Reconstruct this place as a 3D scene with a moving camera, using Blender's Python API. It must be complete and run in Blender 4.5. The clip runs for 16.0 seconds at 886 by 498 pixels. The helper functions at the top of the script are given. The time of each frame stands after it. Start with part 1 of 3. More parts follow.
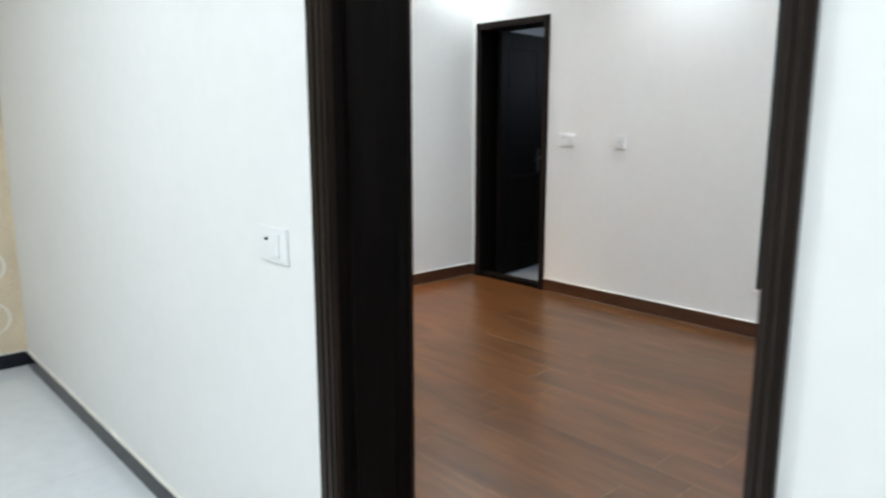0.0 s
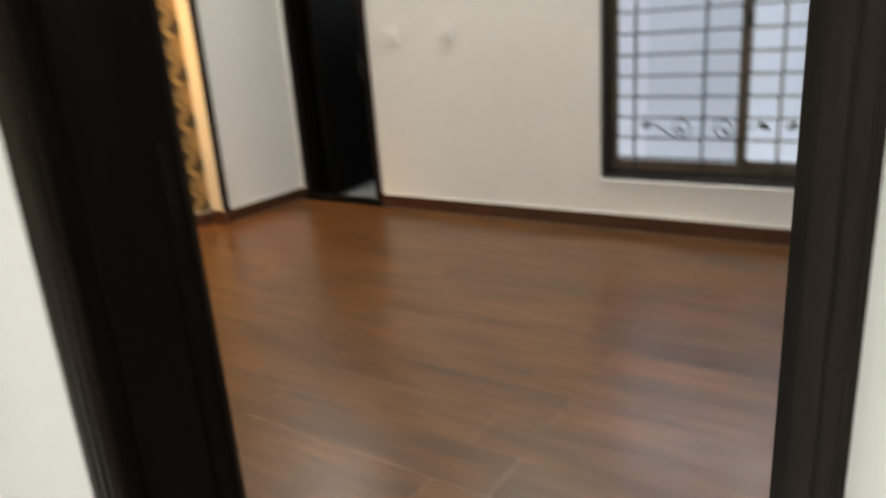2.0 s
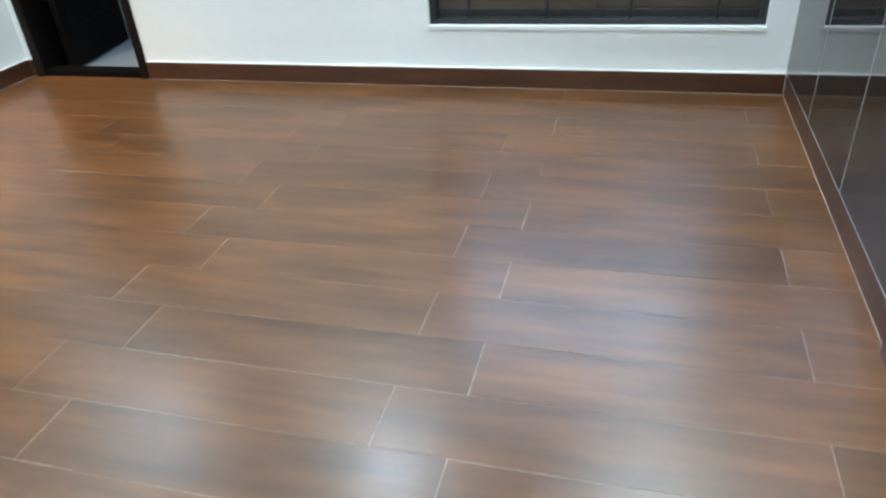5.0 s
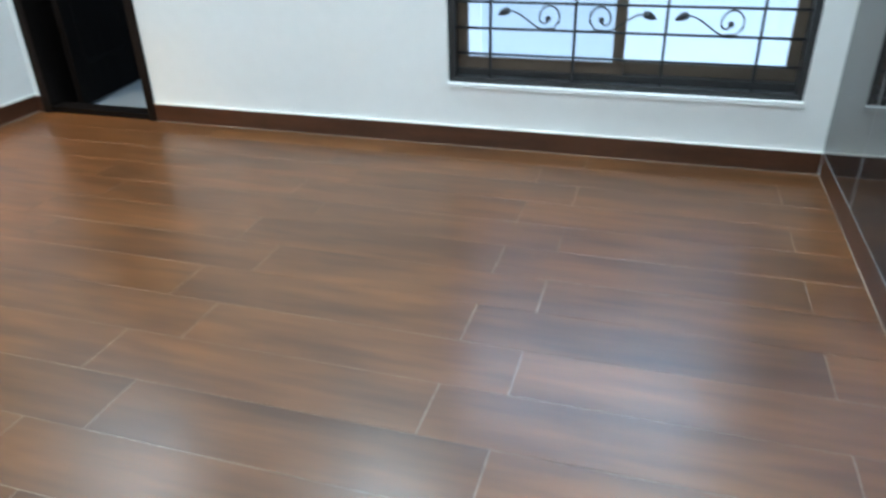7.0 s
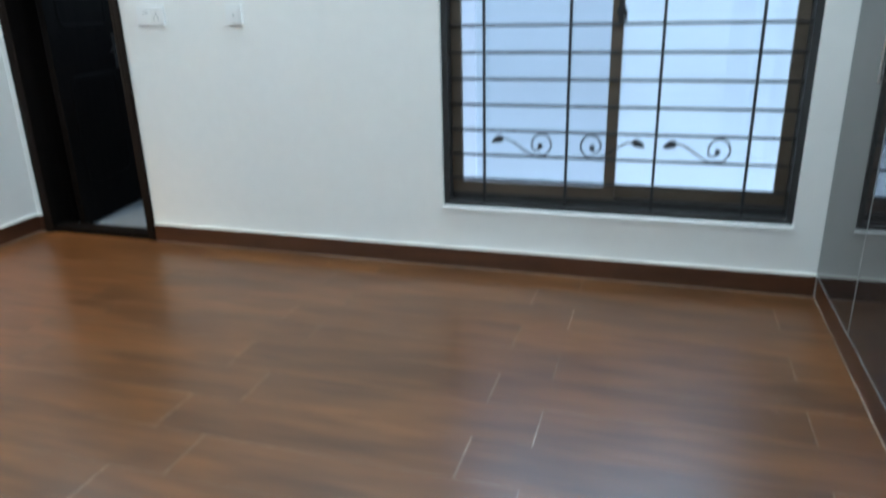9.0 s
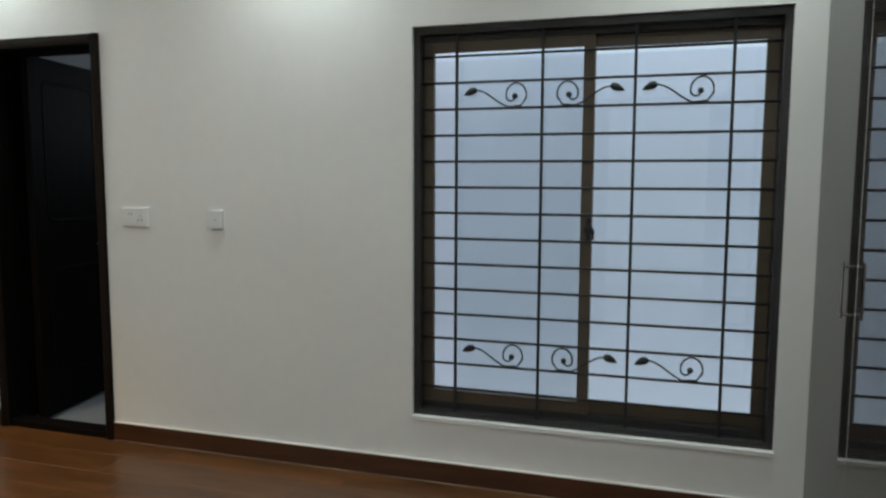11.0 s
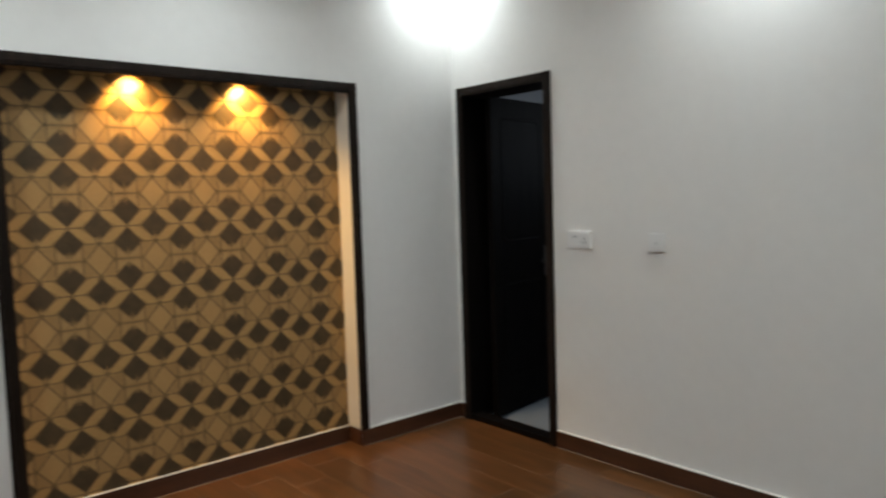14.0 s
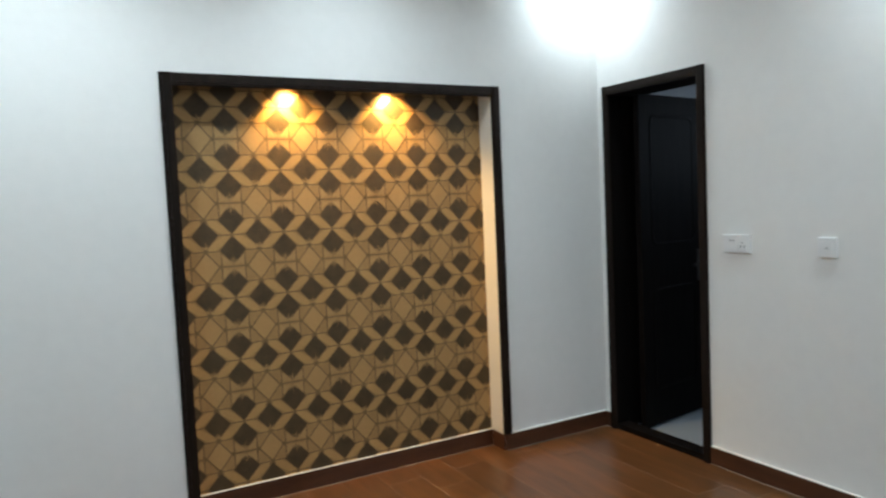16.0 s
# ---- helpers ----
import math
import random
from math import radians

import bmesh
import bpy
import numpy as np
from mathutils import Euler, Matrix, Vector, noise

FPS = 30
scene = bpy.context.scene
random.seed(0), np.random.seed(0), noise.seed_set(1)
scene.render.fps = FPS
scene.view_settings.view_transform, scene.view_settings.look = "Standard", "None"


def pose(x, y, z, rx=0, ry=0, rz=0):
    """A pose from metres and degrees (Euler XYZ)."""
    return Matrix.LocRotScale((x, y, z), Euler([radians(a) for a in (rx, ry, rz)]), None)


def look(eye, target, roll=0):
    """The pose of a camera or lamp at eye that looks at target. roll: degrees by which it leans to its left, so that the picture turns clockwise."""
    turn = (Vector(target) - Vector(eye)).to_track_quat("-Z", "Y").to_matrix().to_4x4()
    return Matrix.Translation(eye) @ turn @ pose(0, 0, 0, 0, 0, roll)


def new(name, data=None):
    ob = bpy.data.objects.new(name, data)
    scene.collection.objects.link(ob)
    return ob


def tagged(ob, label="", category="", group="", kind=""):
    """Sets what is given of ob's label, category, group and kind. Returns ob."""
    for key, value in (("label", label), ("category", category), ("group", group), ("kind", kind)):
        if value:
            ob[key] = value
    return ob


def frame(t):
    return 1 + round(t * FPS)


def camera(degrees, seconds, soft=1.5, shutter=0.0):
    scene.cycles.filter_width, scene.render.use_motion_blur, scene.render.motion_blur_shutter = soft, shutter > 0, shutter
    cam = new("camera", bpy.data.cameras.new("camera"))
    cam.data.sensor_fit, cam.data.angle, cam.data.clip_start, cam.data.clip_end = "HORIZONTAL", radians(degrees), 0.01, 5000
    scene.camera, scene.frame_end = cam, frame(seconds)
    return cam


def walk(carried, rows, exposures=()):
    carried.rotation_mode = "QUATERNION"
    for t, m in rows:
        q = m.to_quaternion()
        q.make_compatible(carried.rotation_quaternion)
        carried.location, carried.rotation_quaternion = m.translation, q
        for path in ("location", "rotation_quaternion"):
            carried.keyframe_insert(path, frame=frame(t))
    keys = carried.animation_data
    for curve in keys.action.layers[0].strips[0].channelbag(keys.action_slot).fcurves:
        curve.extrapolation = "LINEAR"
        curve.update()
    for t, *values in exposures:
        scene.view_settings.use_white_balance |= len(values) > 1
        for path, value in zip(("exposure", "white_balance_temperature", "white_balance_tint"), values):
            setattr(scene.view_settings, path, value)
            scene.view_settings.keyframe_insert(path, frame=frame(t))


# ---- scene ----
cam = camera(64.2, 16.0, soft=2.3, shutter=1.0)

PATH = [
    (0, (4.559, -4.515, 1.418), (3.106, -3.19, 1.054), -0.0),
    (0.5, (4.499, -4.498, 1.393), (3.015, -3.217, 0.998), 0.5),
    (1, (4.421, -4.388, 1.321), (3.003, -3.034, 0.925), -0.5),
    (1.5, (4.313, -4.224, 1.348), (3.046, -2.744, 0.897), -3.0),
    (2, (4.249, -4.144, 1.296), (3.165, -2.574, 0.697), -4.2),
    (2.5, (4.06, -4.062, 1.351), (3.253, -2.444, 0.497), -5.3),
    (3, (3.901, -3.979, 1.296), (3.202, -2.367, 0.34), -5.7),
    (3.5, (3.826, -3.887, 1.261), (3.25, -2.301, 0.187), -4.9),
    (4, (3.776, -3.757, 1.245), (3.229, -2.166, 0.164), -5.0),
    (4.5, (3.754, -3.638, 1.255), (3.209, -2.036, 0.189), -5.7),
    (4.7, (3.72, -3.592, 1.253), (3.2, -1.978, 0.193), -5.2),
    (6.8, (3.614, -3.335, 1.248), (3.127, -1.656, 0.276), -1.3),
    (7, (3.622, -3.311, 1.24), (3.089, -1.63, 0.296), -1.5),
    (7.5, (3.624, -3.292, 1.245), (3.054, -1.605, 0.337), -1.8),
    (8, (3.627, -3.285, 1.263), (3.066, -1.568, 0.405), -1.7),
    (8.5, (3.624, -3.281, 1.268), (3.069, -1.532, 0.473), -1.3),
    (9, (3.631, -3.266, 1.299), (3.07, -1.466, 0.631), -1.4),
    (9.5, (3.626, -3.24, 1.376), (3.083, -1.386, 0.858), -0.7),
    (9.7, (3.631, -3.231, 1.401), (3.099, -1.355, 0.955), -0.5),
    (11.8, (3.747, -3.118, 1.529), (3.071, -1.243, 1.365), -0.6),
    (12, (3.724, -3.116, 1.564), (2.96, -1.277, 1.378), -1.1),
    (12.5, (3.657, -3.128, 1.546), (2.627, -1.425, 1.353), -1.9),
    (13, (3.658, -3.11, 1.552), (2.358, -1.601, 1.364), -2.7),
    (13.5, (3.608, -3.178, 1.543), (2.19, -1.778, 1.368), -1.8),
    (14, (3.584, -3.179, 1.519), (2.067, -1.885, 1.37), -1.8),
    (14.5, (3.555, -3.194, 1.553), (1.961, -1.995, 1.41), -1.9),
    (15, (3.529, -3.206, 1.56), (1.867, -2.103, 1.412), -2.1),
    (15.5, (3.525, -3.205, 1.573), (1.827, -2.158, 1.42), -2.1),
    (16, (3.559, -3.157, 1.547), (1.811, -2.194, 1.41), -2.6),
]
walk(cam, [(t, look(eye, target, roll)) for t, eye, target, roll in PATH],
     exposures=[(0.0, 0.3, 6140, 11), (0.5, 0.12, 6240, 11), (1.0, 0.05, 6340, 11), (1.5, 0.04, 6840, 13), (2.0, 0.12, 7340, 13), (2.5, 0.34, 7240, 12),
                (3.0, 0.5, 6740, 10), (3.5, 0.66, 6340, 7), (4.5, 0.97, 5580, 1), (7.0, 0.82, 5300, 1), (8.0, 0.6, 5320, 2), (8.5, 0.54, 5360, 2), (9.5, 0.14, 5460, 1), (11.8, -0.80, 6880, 9),
                (12.5, -0.82, 6950, 11), (13.5, -0.70, 6720, 12), (14.0, -0.58, 6460, 10), (16.0, -0.20, 5880, 6)])

# ---- light -------------------------------------------------------------------
world = bpy.data.worlds.new("sky")
scene.world = world
world.use_nodes = True
wn = world.node_tree.nodes
sky = wn.new("ShaderNodeTexSky")
sky.sky_type, sky.sun_disc = "NISHITA", False
sky.sun_elevation, sky.sun_rotation = radians(45), radians(160)
wn["Background"].inputs["Strength"].default_value = 0.1
world.node_tree.links.new(sky.outputs["Color"], wn["Background"].inputs["Color"])

LED = (0.87, 0.955, 0.97)          # cool white ceiling lamps
WARM = (1.0, 0.57, 0.15)         # yellow niche lamps
CEIL = 3.01
LED_WATTS = 13.0
LOBBY_WATTS = 34.0
NICHE_WATTS = 84.0
SKY_GLOW = 0.58


def lamp(name, kind, m, watts, colour, **more):
    data = bpy.data.lights.new(name, kind)
    data.energy, data.color = watts, colour
    if kind == "AREA":
        data.shape, data.size = more.get("shape", "DISK"), more.get("size", 0.12)
        data.size_y = more.get("size_y", 0.12)
        data.spread = radians(more.get("spread", 180))
    if kind == "SPOT":
        data.spot_size, data.spot_blend = radians(more.get("angle", 80)), more.get("blend", 0.6)
        data.shadow_soft_size = more.get("soft", 0.02)
    ob = new(name, data)
    ob.matrix_world = m
    return ob


# ---- materials ---------------------------------------------------------------
def material(name, colour, rough=0.5, metal=0.0, spread=0.0, scale=4.0, stretch=(1, 1, 1), bump=0.0, bump_scale=60.0,
             ior=1.5, per_object=0.0, rough_spread=0.0, fine=0.0, coat=0.0):
    """A principled surface with variation at two scales, in object metres."""
    m = bpy.data.materials.new(name)
    m.use_nodes = True
    n, link = m.node_tree.nodes, m.node_tree.links.new
    b = n["Principled BSDF"]
    b.inputs["Roughness"].default_value, b.inputs["Metallic"].default_value = rough, metal
    b.inputs["IOR"].default_value, b.inputs["Coat Weight"].default_value = ior, coat
    b.inputs["Base Color"].default_value = (*colour, 1)
    geo = n.new("ShaderNodeNewGeometry")
    place = n.new("ShaderNodeMapping")
    place.inputs["Scale"].default_value = stretch
    link(geo.outputs["Position"], place.inputs["Vector"])

    def noise_at(size, detail=4):
        t = n.new("ShaderNodeTexNoise")
        t.inputs["Scale"].default_value, t.inputs["Detail"].default_value = size, detail
        link(place.outputs["Vector"], t.inputs["Vector"])
        return t.outputs["Fac"]

    def to_range(value, low, high, a=0.3, z=0.7):
        r = n.new("ShaderNodeMapRange")
        r.inputs["From Min"].default_value, r.inputs["From Max"].default_value = a, z
        r.inputs["To Min"].default_value, r.inputs["To Max"].default_value = low, high
        link(value, r.inputs["Value"])
        return r.outputs["Result"]

    def times(a, c):
        k = n.new("ShaderNodeMath")
        k.operation = "MULTIPLY"
        link(a, k.inputs[0]), link(c, k.inputs[1])
        return k.outputs[0]

    if spread or fine or per_object:
        value = to_range(noise_at(scale), 1 - spread, 1 + spread)
        if fine:
            value = times(value, to_range(noise_at(scale * 12, 6), 1 - fine, 1 + fine))
        if per_object:
            info = n.new("ShaderNodeObjectInfo")
            value = times(value, to_range(info.outputs["Random"], 1 - per_object, 1 + per_object, 0, 1))
        mix = n.new("ShaderNodeVectorMath")
        mix.operation = "SCALE"
        mix.inputs[0].default_value = colour
        link(value, mix.inputs["Scale"])
        link(mix.outputs["Vector"], b.inputs["Base Color"])
    if rough_spread:
        link(to_range(noise_at(scale * 2.3), rough - rough_spread, rough + rough_spread), b.inputs["Roughness"])
    if bump:
        k = n.new("ShaderNodeBump")
        k.inputs["Strength"].default_value, k.inputs["Distance"].default_value = bump, 0.002
        link(noise_at(bump_scale, 5), k.inputs["Height"])
        link(k.outputs["Normal"], b.inputs["Normal"])
    return m


def plank_material(name, dark, light, rough=0.27):
    """Glazed wood-look tile: streaked grain along x, knots, tone changing from piece to piece."""
    m = bpy.data.materials.new(name)
    m.use_nodes = True
    n, link = m.node_tree.nodes, m.node_tree.links.new
    b = n["Principled BSDF"]
    geo, info = n.new("ShaderNodeNewGeometry"), n.new("ShaderNodeObjectInfo")
    shift = n.new("ShaderNodeVectorMath")
    shift.operation = "MULTIPLY_ADD"
    shift.inputs[1].default_value = (37.0, 23.0, 11.0)
    link(info.outputs["Random"], shift.inputs[0]), link(geo.outputs["Position"], shift.inputs[2])

    def streak(sx, sy, detail, distort=0.0):
        p, t = n.new("ShaderNodeMapping"), n.new("ShaderNodeTexNoise")
        p.inputs["Scale"].default_value = (sx, sy, 1)
        t.inputs["Scale"].default_value, t.inputs["Detail"].default_value = 1.0, detail
        t.inputs["Distortion"].default_value = distort
        link(shift.outputs["Vector"], p.inputs["Vector"]), link(p.outputs["Vector"], t.inputs["Vector"])
        return t.outputs["Fac"]

    def ramp(value, stops):
        r = n.new("ShaderNodeValToRGB")
        r.color_ramp.interpolation = "EASE"
        while len(r.color_ramp.elements) < len(stops):
            r.color_ramp.elements.new(0.5)
        for e, (at, c) in zip(r.color_ramp.elements, stops):
            e.position, e.color = at, (*c, 1)
        link(value, r.inputs["Fac"])
        return r.outputs["Color"]

    def blend(kind, a, c, fac=1.0):
        k = n.new("ShaderNodeMix")
        k.data_type, k.blend_type = "RGBA", kind
        k.inputs["Factor"].default_value = fac
        link(a, k.inputs["A"]), link(c, k.inputs["B"])
        return k.outputs["Result"]

    b.inputs["IOR"].default_value = 1.57
    broad = ramp(streak(1.6, 7, 2.0), [(0.25, dark), (0.75, light)])
    fine = ramp(streak(3.0, 30, 2.0), [(0.12, (0.78, 0.775, 0.77)), (0.88, (1.18, 1.175, 1.17))])
    smoke = ramp(streak(2.4, 12, 2.0), [(0.22, (0.60, 0.59, 0.59)), (0.58, (1, 1, 1))])
    tone = ramp(info.outputs["Random"], [(0.0, (0.91, 0.91, 0.92)), (0.5, (1.0, 1.0, 1.0)), (1.0, (1.09, 1.08, 1.06))])
    colour = blend("MULTIPLY", blend("MULTIPLY", blend("MULTIPLY", broad, fine), smoke, 0.75), tone)
    link(colour, b.inputs["Base Color"])
    r = n.new("ShaderNodeMapRange")
    r.inputs["To Min"].default_value, r.inputs["To Max"].default_value = rough - 0.05, rough + 0.08
    link(streak(2.2, 6, 4.0), r.inputs["Value"]), link(r.outputs["Result"], b.inputs["Roughness"])
    k = n.new("ShaderNodeBump")
    k.inputs["Strength"].default_value, k.inputs["Distance"].default_value = 0.02, 0.001
    link(streak(4, 70, 2), k.inputs["Height"]), link(k.outputs["Normal"], b.inputs["Normal"])
    return m


def glowing(name, colour, strength, body=1.0):
    m = bpy.data.materials.new(name)
    m.use_nodes = True
    b = m.node_tree.nodes["Principled BSDF"]
    b.inputs["Base Color"].default_value = (*(body * c for c in colour), 1)
    b.inputs["Emission Color"].default_value, b.inputs["Emission Strength"].default_value = (*colour, 1), strength
    return m


def glass(name, colour, rough):
    m = bpy.data.materials.new(name)
    m.use_nodes = True
    b = m.node_tree.nodes["Principled BSDF"]
    b.inputs["Base Color"].default_value, b.inputs["Roughness"].default_value = (*colour, 1), rough
    b.inputs["Transmission Weight"].default_value, b.inputs["IOR"].default_value = 1.0, 1.45
    return m


PAINT = material("white_wall_paint", (0.83, 0.817, 0.79), 0.55, spread=0.02, scale=1.3, fine=0.012, bump=0.10, bump_scale=140)
CEILING_PAINT = material("ceiling_paint", (0.82, 0.82, 0.81), 0.7, spread=0.02, bump=0.08, bump_scale=120)
PLANK = plank_material("brown_wood_look_tile", (0.088, 0.0355, 0.0112), (0.150, 0.0600, 0.0175), 0.295)
GROUT = material("pale_grout", (0.28, 0.215, 0.16), 0.85, spread=0.55, scale=2.6, fine=0.25)
SKIRT = material("brown_skirting_tile", (0.070, 0.0265, 0.0120), 0.32, spread=0.25, scale=2.5, stretch=(1, 1, 8), fine=0.15)
CAULK = material("white_caulk", (0.80, 0.77, 0.70), 0.6, spread=0.08, scale=6)
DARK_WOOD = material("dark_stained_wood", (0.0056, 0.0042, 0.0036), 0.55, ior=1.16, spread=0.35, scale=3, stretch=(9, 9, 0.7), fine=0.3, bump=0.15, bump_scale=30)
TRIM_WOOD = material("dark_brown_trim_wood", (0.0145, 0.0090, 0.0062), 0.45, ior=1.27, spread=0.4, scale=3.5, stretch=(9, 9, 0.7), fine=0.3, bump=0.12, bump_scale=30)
LEAF_WOOD = material("walnut_door_veneer", (0.033, 0.0185, 0.0098), 0.48, ior=1.22, spread=0.4, scale=3, stretch=(9, 9, 0.6), fine=0.25, bump=0.12, bump_scale=30)
GAP = material("black_gap", (0.005, 0.005, 0.005), 0.9, ior=1.2, spread=0.1)
FRAME_DARK = material("dark_bronze_aluminium", (0.036, 0.035, 0.035), 0.4, metal=0.3, spread=0.15, scale=4, fine=0.06)
BRONZE = material("bronze_aluminium", (0.112, 0.086, 0.062), 0.42, metal=0.35, spread=0.12, scale=3, fine=0.05)
IRON = material("black_wrought_iron", (0.022, 0.022, 0.025), 0.5, metal=0.2, spread=0.2, scale=20)
CHROME = material("brushed_chrome", (0.46, 0.45, 0.43), 0.26, metal=1.0, spread=0.06, scale=30)
BRASS = material("dull_brass", (0.42, 0.31, 0.17), 0.35, metal=1.0, spread=0.1, scale=30)
GLOSS = material("charcoal_gloss_laminate", (0.022, 0.019, 0.018), 0.035, spread=0.1, scale=1.5, ior=1.75, rough_spread=0.012)
ALU = material("pale_aluminium_edging", (0.50, 0.49, 0.46), 0.45, metal=0.2, spread=0.06, scale=8)
ALU_EDGE = material("dull_aluminium_edge", (0.27, 0.265, 0.25), 0.45, metal=0.2, spread=0.1, scale=8)
PLASTIC = material("white_switch_plastic", (0.82, 0.82, 0.81), 0.28, spread=0.02, scale=10)
PLASTIC_GREY = material("grey_switch_mark", (0.25, 0.25, 0.26), 0.4, spread=0.05, scale=10)
PAPER = material("tan_wallpaper", (0.35, 0.206, 0.074), 0.6, spread=0.06, scale=5, fine=0.06, bump=0.12, bump_scale=260)
PAPER_GOLD = material("gold_wallpaper_print", (0.449, 0.27, 0.098), 0.42, metal=0.15, spread=0.06, scale=5, fine=0.05, bump=0.1, bump_scale=260)
PAPER_LIGHT = material("beige_wallpaper_print", (0.408, 0.244, 0.091), 0.55, spread=0.05, scale=5, fine=0.05)
PAPER_DARK = material("charcoal_wallpaper_print", (0.064, 0.04, 0.016), 0.55, spread=0.22, scale=16, fine=0.35)
PAPER_MID = material("brown_wallpaper_shading", (0.173, 0.102, 0.039), 0.55, spread=0.12, scale=14, fine=0.12)
PAPER_LINE = material("brown_wallpaper_line", (0.165, 0.101, 0.04), 0.55, spread=0.15, scale=12)
NICHE_PAINT = material("cream_niche_paint", (0.76, 0.70, 0.60), 0.55, spread=0.03, scale=2, bump=0.1, bump_scale=140)
CREAM = material("cream_wallpaper", (0.70, 0.57, 0.40), 0.6, spread=0.06, scale=7, fine=0.08)
CREAM_LINE = material("white_wallpaper_print", (0.80, 0.75, 0.66), 0.5, spread=0.04, scale=10)
MARBLE = material("white_polished_tile", (0.74, 0.76, 0.78), 0.10, spread=0.05, scale=1.2, fine=0.03, rough_spread=0.03)
BLACK_SKIRT = material("black_granite_skirting", (0.012, 0.014, 0.018), 0.25, spread=0.3, scale=30, ior=1.33)
BATH_WALL = material("grey_bath_tile", (0.52, 0.54, 0.56), 0.25, spread=0.05, scale=3)
BATH_FLOOR = material("pale_bath_floor_tile", (0.32, 0.355, 0.39), 0.3, spread=0.06, scale=4)
LED_GLOW = glowing("led_diffuser", LED, 9.0)
WARM_GLOW = glowing("warm_bulb", WARM, 14.0)
PANE = glass("window_glass", (0.93, 0.95, 0.99), 0.0)
PANE_DOUBLE = glass("tinted_sliding_glass", (0.72, 0.745, 0.79), 0.0)
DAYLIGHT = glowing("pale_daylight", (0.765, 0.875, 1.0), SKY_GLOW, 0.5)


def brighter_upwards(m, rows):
    """Glow set by height: rows of height in metres and strength."""
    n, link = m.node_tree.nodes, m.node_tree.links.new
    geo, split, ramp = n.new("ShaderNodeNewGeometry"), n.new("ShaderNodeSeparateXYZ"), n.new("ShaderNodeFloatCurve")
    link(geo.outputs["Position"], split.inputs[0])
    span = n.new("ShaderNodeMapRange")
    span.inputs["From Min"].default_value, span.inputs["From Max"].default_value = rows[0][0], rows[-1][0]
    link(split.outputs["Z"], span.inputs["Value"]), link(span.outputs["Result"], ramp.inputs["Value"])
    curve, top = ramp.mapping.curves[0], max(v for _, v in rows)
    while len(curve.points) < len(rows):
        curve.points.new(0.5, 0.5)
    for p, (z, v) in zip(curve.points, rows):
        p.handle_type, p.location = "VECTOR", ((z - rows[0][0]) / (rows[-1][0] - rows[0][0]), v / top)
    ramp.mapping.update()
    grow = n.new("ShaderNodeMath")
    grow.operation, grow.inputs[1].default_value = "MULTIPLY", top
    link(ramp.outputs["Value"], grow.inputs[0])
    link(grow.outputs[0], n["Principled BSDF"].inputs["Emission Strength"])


# Glow above 2.25 m is added out of direct view to brighten floor reflections.
BACKDROP_GLOW = ((-0.6, 1.0), (0.1, 0.86), (0.7, 0.58), (1.9, 0.54), (2.25, 0.70), (2.4, 5.0), (2.7, 10.0), (3.4, 12.0))
brighter_upwards(DAYLIGHT, [(z, k * SKY_GLOW) for z, k in BACKDROP_GLOW])
# Copy of the backdrop glow, 1.3 times stronger, paints a lighter strip at the left.
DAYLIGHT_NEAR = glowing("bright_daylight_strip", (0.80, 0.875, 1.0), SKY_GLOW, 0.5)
brighter_upwards(DAYLIGHT_NEAR, [(z, 1.3 * k * SKY_GLOW) for z, k in BACKDROP_GLOW])


# ---- building blocks ---------------------------------------------------------
def box(bm, x0, x1, y0, y1, z0, z1, bevel=0.0):
    made = bmesh.ops.create_cube(bm, size=1, matrix=Matrix.Translation(((x0 + x1) / 2, (y0 + y1) / 2, (z0 + z1) / 2))
                                 @ Matrix.Diagonal((abs(x1 - x0), abs(y1 - y0), abs(z1 - z0), 1)))
    if bevel:
        edges = {e for v in made["verts"] for e in v.link_edges}
        bmesh.ops.bevel(bm, geom=list(edges), offset=bevel, segments=2, profile=0.7, affect="EDGES")
    return bm


def boxes(*rows, bevel=0.0):
    bm = bmesh.new()
    for row in rows:
        box(bm, *row, bevel=bevel)
    return bm


def rod(bm, start, end, radius, sides=12, cap=True):
    a, d = Vector(start), Vector(end) - Vector(start)
    m = Matrix.Translation(a + d / 2) @ d.to_track_quat("Z", "Y").to_matrix().to_4x4()
    bmesh.ops.create_cone(bm, cap_ends=cap, segments=sides, radius1=radius, radius2=radius, depth=d.length, matrix=m)
    return bm


def tube(bm, points, radius, sides=8):
    """A round bar along points; radius may be one number or a function of 0..1."""
    pts = [Vector(p) for p in points]
    rings = []
    for i, p in enumerate(pts):
        d = (pts[min(i + 1, len(pts) - 1)] - pts[max(i - 1, 0)]).normalized()
        q = d.to_track_quat("Z", "Y")
        r = radius(i / (len(pts) - 1)) if callable(radius) else radius
        rings.append([bm.verts.new(p + q @ Vector((r * math.cos(2 * math.pi * k / sides), r * math.sin(2 * math.pi * k / sides), 0)))
                      for k in range(sides)])
    for a, c in zip(rings, rings[1:]):
        for k in range(sides):
            bm.faces.new((a[k], a[(k + 1) % sides], c[(k + 1) % sides], c[k]))
    bm.faces.new(list(reversed(rings[0])))
    bm.faces.new(rings[-1])
    return bm


def mesh_of(name, bm, mat, smooth=False):
    bmesh.ops.recalc_face_normals(bm, faces=bm.faces)
    me = bpy.data.meshes.new(name)
    bm.to_mesh(me)
    bm.free()
    for m in (mat if isinstance(mat, (list, tuple)) else [mat]):
        me.materials.append(m)
    if smooth:
        for p in me.polygons:
            p.use_smooth = True
    return me


